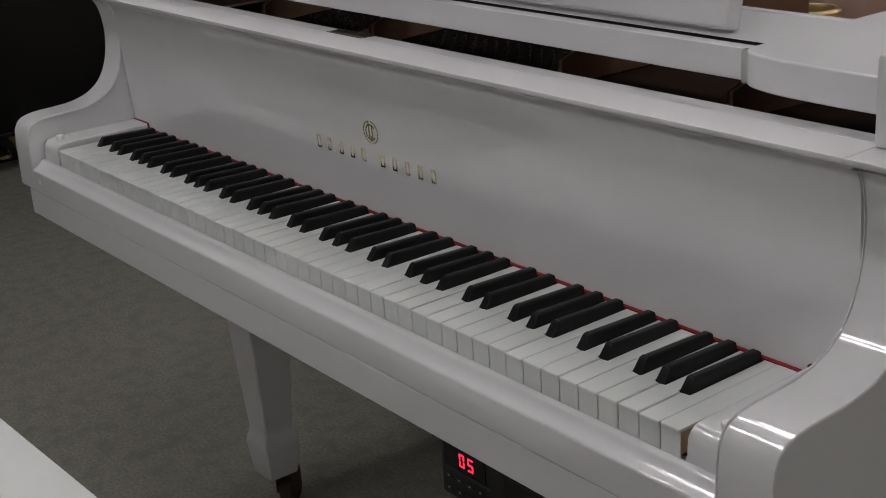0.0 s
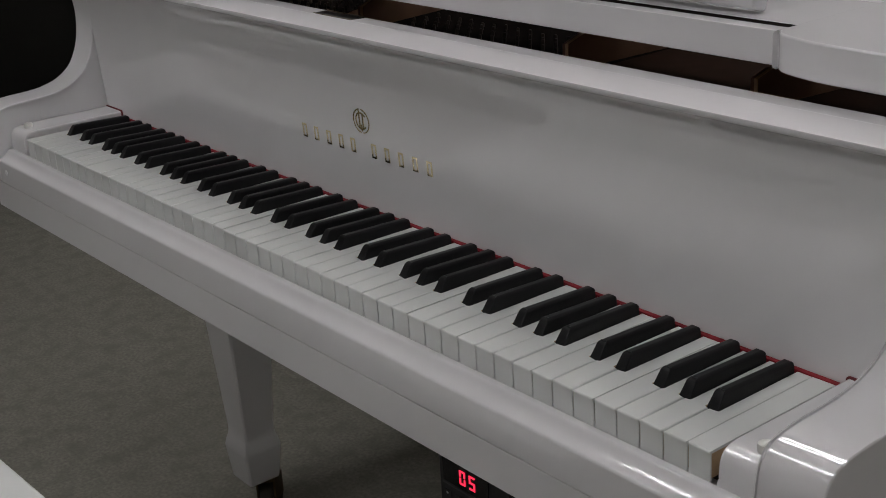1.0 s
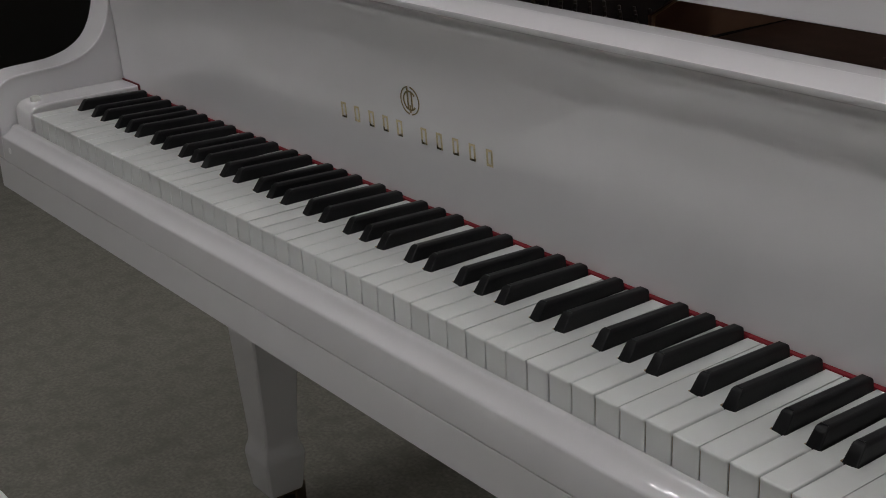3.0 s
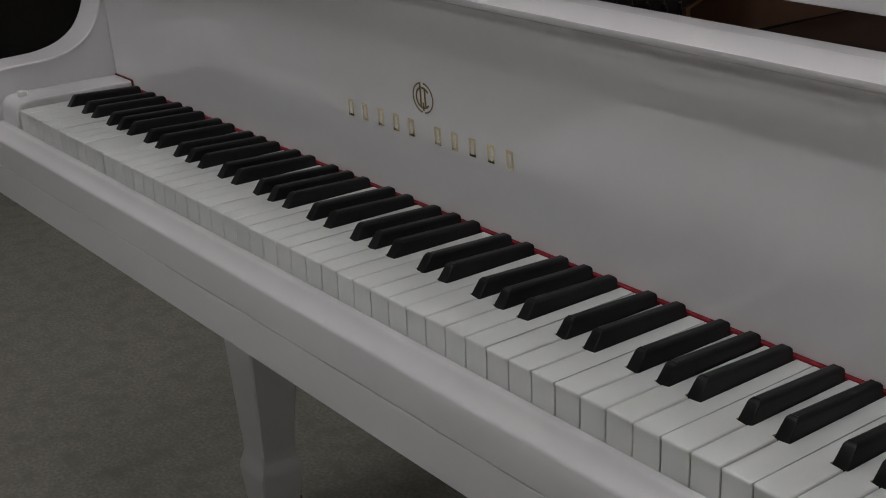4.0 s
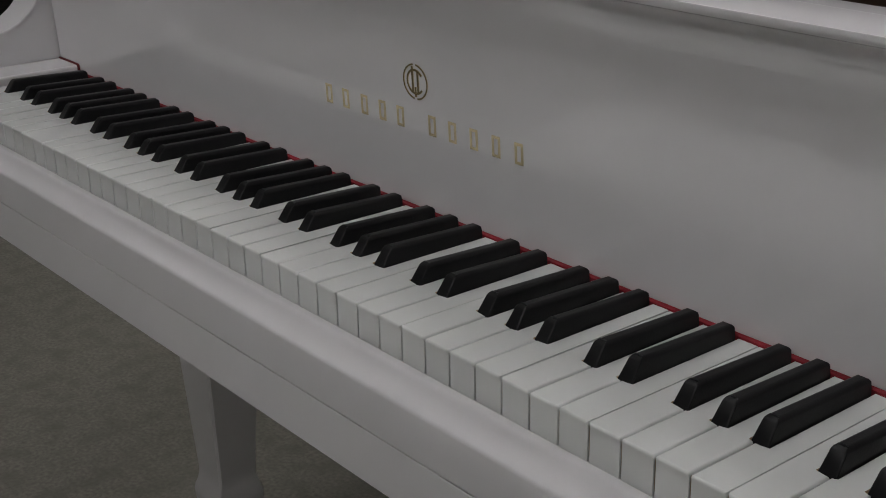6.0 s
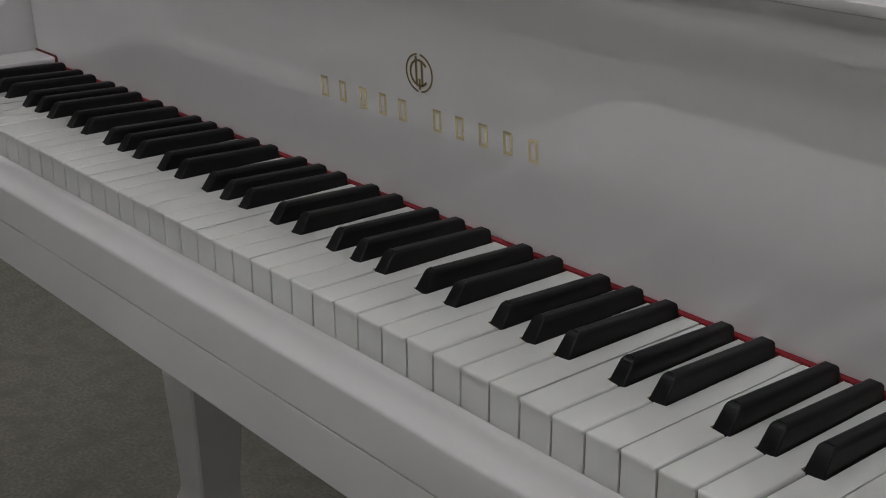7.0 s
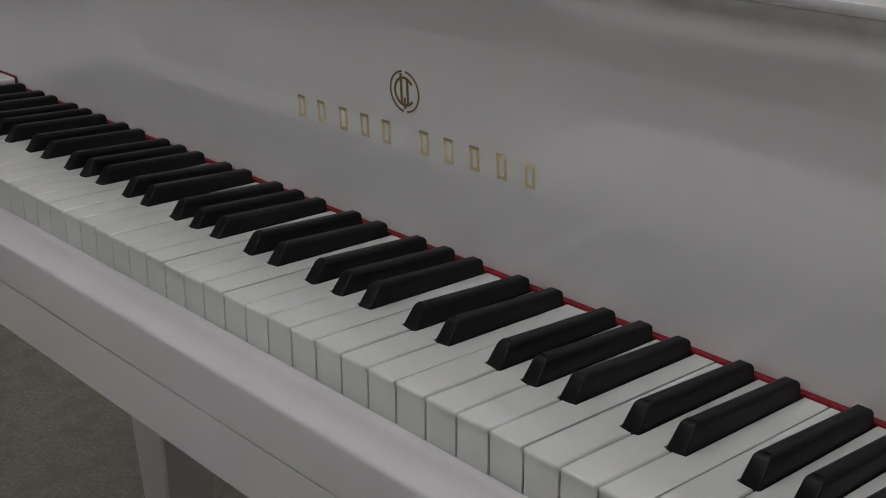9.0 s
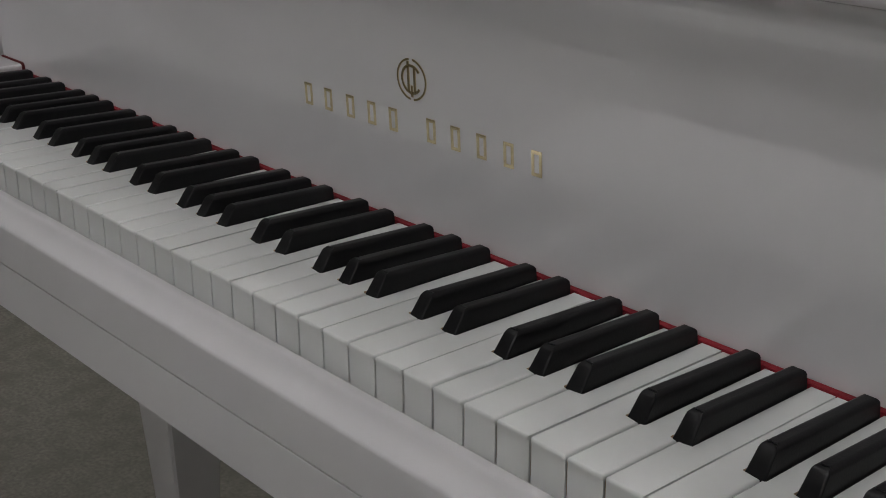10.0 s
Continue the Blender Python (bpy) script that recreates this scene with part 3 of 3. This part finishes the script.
def build_player_unit():
    """The slim black control box hung under the key bed."""
    x0, x1, y0, z0, z1 = 0.899, 1.185, 0.000, 0.530, 0.6125
    unit = part("player_unit", box(x0, y0, z0, x1, y0 + 0.21, z1, 0.003, 2), BLACK_PLASTIC, piano, "black electronic player unit with a lit red display")
    part("display_window", box(x0 + 0.008, y0 - 0.0015, 0.566, x0 + 0.072, y0 - 0.0002, 0.606, 0.0005), BLACK_LACQUER, unit)
    part("panel_line", box(x0 + 0.006, y0 - 0.0008, 0.5625, x0 + 0.078, y0 - 0.0002, 0.5635), GREY_DIM, unit)
    part("disc_slot", box(x0 + 0.10, y0 - 0.0025, 0.550, x1 - 0.012, y0 - 0.0002, 0.590, 0.001), BLACK_LACQUER, unit)
    part("slot_button", box(x1 - 0.075, y0 - 0.0045, 0.541, x1 - 0.06, y0 - 0.0003, 0.546, 0.001), GREY_PRINT, unit)
    segments = {"0": "abcdef", "5": "acdfg"}
    for i, ch in enumerate("05"):
        cx, cz, w, h, s = x0 + 0.037 + i * 0.0135, 0.5790, 0.0038, 0.0070, 0.0015
        bm = bmesh.new()
        places = {"a": (-w, h - s, w, h), "g": (-w, -s / 2, w, s / 2), "d": (-w, -h, w, -h + s), "f": (-w, 0.0008, -w + s, h - s - 0.0004), "b": (w - s, 0.0008, w, h - s - 0.0004),
                  "e": (-w, -h + s + 0.0004, -w + s, -0.0008), "c": (w - s, -h + s + 0.0004, w, -0.0008)}
        for q in segments[ch]:
            a, b, c, d = places[q]
            box(cx + a, y0 - 0.0024, cz + b, cx + c, y0 - 0.0016, cz + d, bm=bm)
        part("display_digit", bm, LED, unit, "glowing red digit " + ch)
    for r in range(2):
        for c in range(4):
            x, z = x0 + 0.013 + c * 0.0165, 0.5540 - r * 0.0135
            part("push_button", box(x - 0.0055, y0 - 0.0012, z - 0.0030, x + 0.0055, y0 - 0.0002, z + 0.0030, 0.0004), BLACK_PLASTIC, unit)
            part("button_mark", box(x - 0.0011, y0 - 0.0016, z - 0.0009, x + 0.0011, y0 - 0.0012, z + 0.0009), GREY_PRINT, unit)


# ---- bench ----
def build_bench():
    bench = empty("piano_bench", "white lacquered piano bench with a flat top", "bench")
    bench.matrix_basis = Matrix.Translation((0.48, -0.2645, 0)) @ pose(0, 0, 0, 0, 0, 1.8) @ Matrix.Translation((-0.48, 0.2645, 0))
    x0, x1, y0, y1 = 0.075, 0.860, -0.60, -0.250
    part("seat_top", box(x0, y0, 0.474, x1, y1, 0.500, 0.004, 3), SATIN, bench)
    part("apron", box(x0 + 0.03, y0 + 0.03, 0.428, x1 - 0.03, y1 - 0.03, 0.4735, 0.003), LACQUER, bench)
    for x in (x0 + 0.055, x1 - 0.055):
        for y in (y0 + 0.055, y1 - 0.055):
            ring = [[(x + a * h, y + b * h, z) for a, b in ((-1, -1), (1, -1), (1, 1), (-1, 1))] for z, h in ((0.0, 0.018), (0.4275, 0.027))]
            part("leg", loft(ring), LACQUER, bench)


# ---- black upright piano ----
def build_upright():
    up = empty("upright_piano", "black glossy upright piano against the far side", "upright piano")
    w = 0.75
    part("bottom_panel", box(-w + 0.03, 0.575, 0.10, w - 0.03, 0.605, 0.62, 0.004), BLACK_LACQUER, up)
    part("plinth", box(-w, 0.560, 0.0, w, 0.78, 0.10, 0.004), BLACK_LACQUER, up)
    part("key_bed", box(-w, -0.04, 0.62, w, 0.78, 0.69, 0.005), BLACK_LACQUER, up)
    part("upper_case", box(-w, 0.35, 0.6905, w, 0.78, 1.22, 0.004), BLACK_LACQUER, up)
    part("lid", box(-w - 0.01, 0.33, 1.2205, w + 0.01, 0.79, 1.245, 0.005), BLACK_LACQUER, up)
    part("fallboard", box(-0.62, 0.16, 0.735, 0.62, 0.20, 0.86, 0.008), BLACK_LACQUER, up)
    for s in (-1, 1):
        part("cheek", box(min(s * 0.63, s * w), -0.03, 0.6905, max(s * 0.63, s * w), 0.349, 0.775, 0.012, 3), BLACK_LACQUER, up)
        part("side", box(min(s * (w - 0.03), s * w), 0.605, 0.1005, max(s * (w - 0.03), s * w), 0.78, 0.6195), BLACK_LACQUER, up)
    nat = finish(box(0.0005, 0.0, 0.700, 0.023, 0.15, 0.722, 0.001), "white_key", KEY_WHITE)
    shp = finish(box(-0.005, 0.05, 0.7225, 0.005, 0.15, 0.734, 0.0015), "black_key", KEY_BLACK)
    for k, n in enumerate(NAMES):
        part("white_key", nat, None, up, at=pose(-SPAN / 2 + k * PITCH, 0, 0))
        if n in BLACK_AFTER and k < 51:
            part("black_key", shp, None, up, at=pose(-SPAN / 2 + (k + 1) * PITCH + BLACK_AFTER[n], 0, 0))
    for x in (-0.075, 0.0, 0.075):
        rings = []
        for y, z, hw, ht in ((0.575, 0.085, 0.010, 0.008), (0.500, 0.088, 0.011, 0.007), (0.465, 0.080, 0.017, 0.007), (0.430, 0.066, 0.023, 0.008), (0.410, 0.058, 0.019, 0.006)):
            rings.append([(x + a * hw, y, z + b * ht) for a, b in ((-1, -0.6), (-0.6, -1), (0.6, -1), (1, -0.6), (1, 0.6), (0.6, 1), (-0.6, 1), (-1, 0.6))])
        part("pedal", loft(rings), BRASS, up, "polished brass pedal")
    up.matrix_basis = UPRIGHT


UPRIGHT = pose(-2.12, 0.765, 0, 0, 0, 93)

build_arms()
build_case_front()
build_fallboard()
build_music_shelf()
build_body()
build_legs()
build_lyre()
build_player_unit()
build_bench()
build_upright()
build_keys()
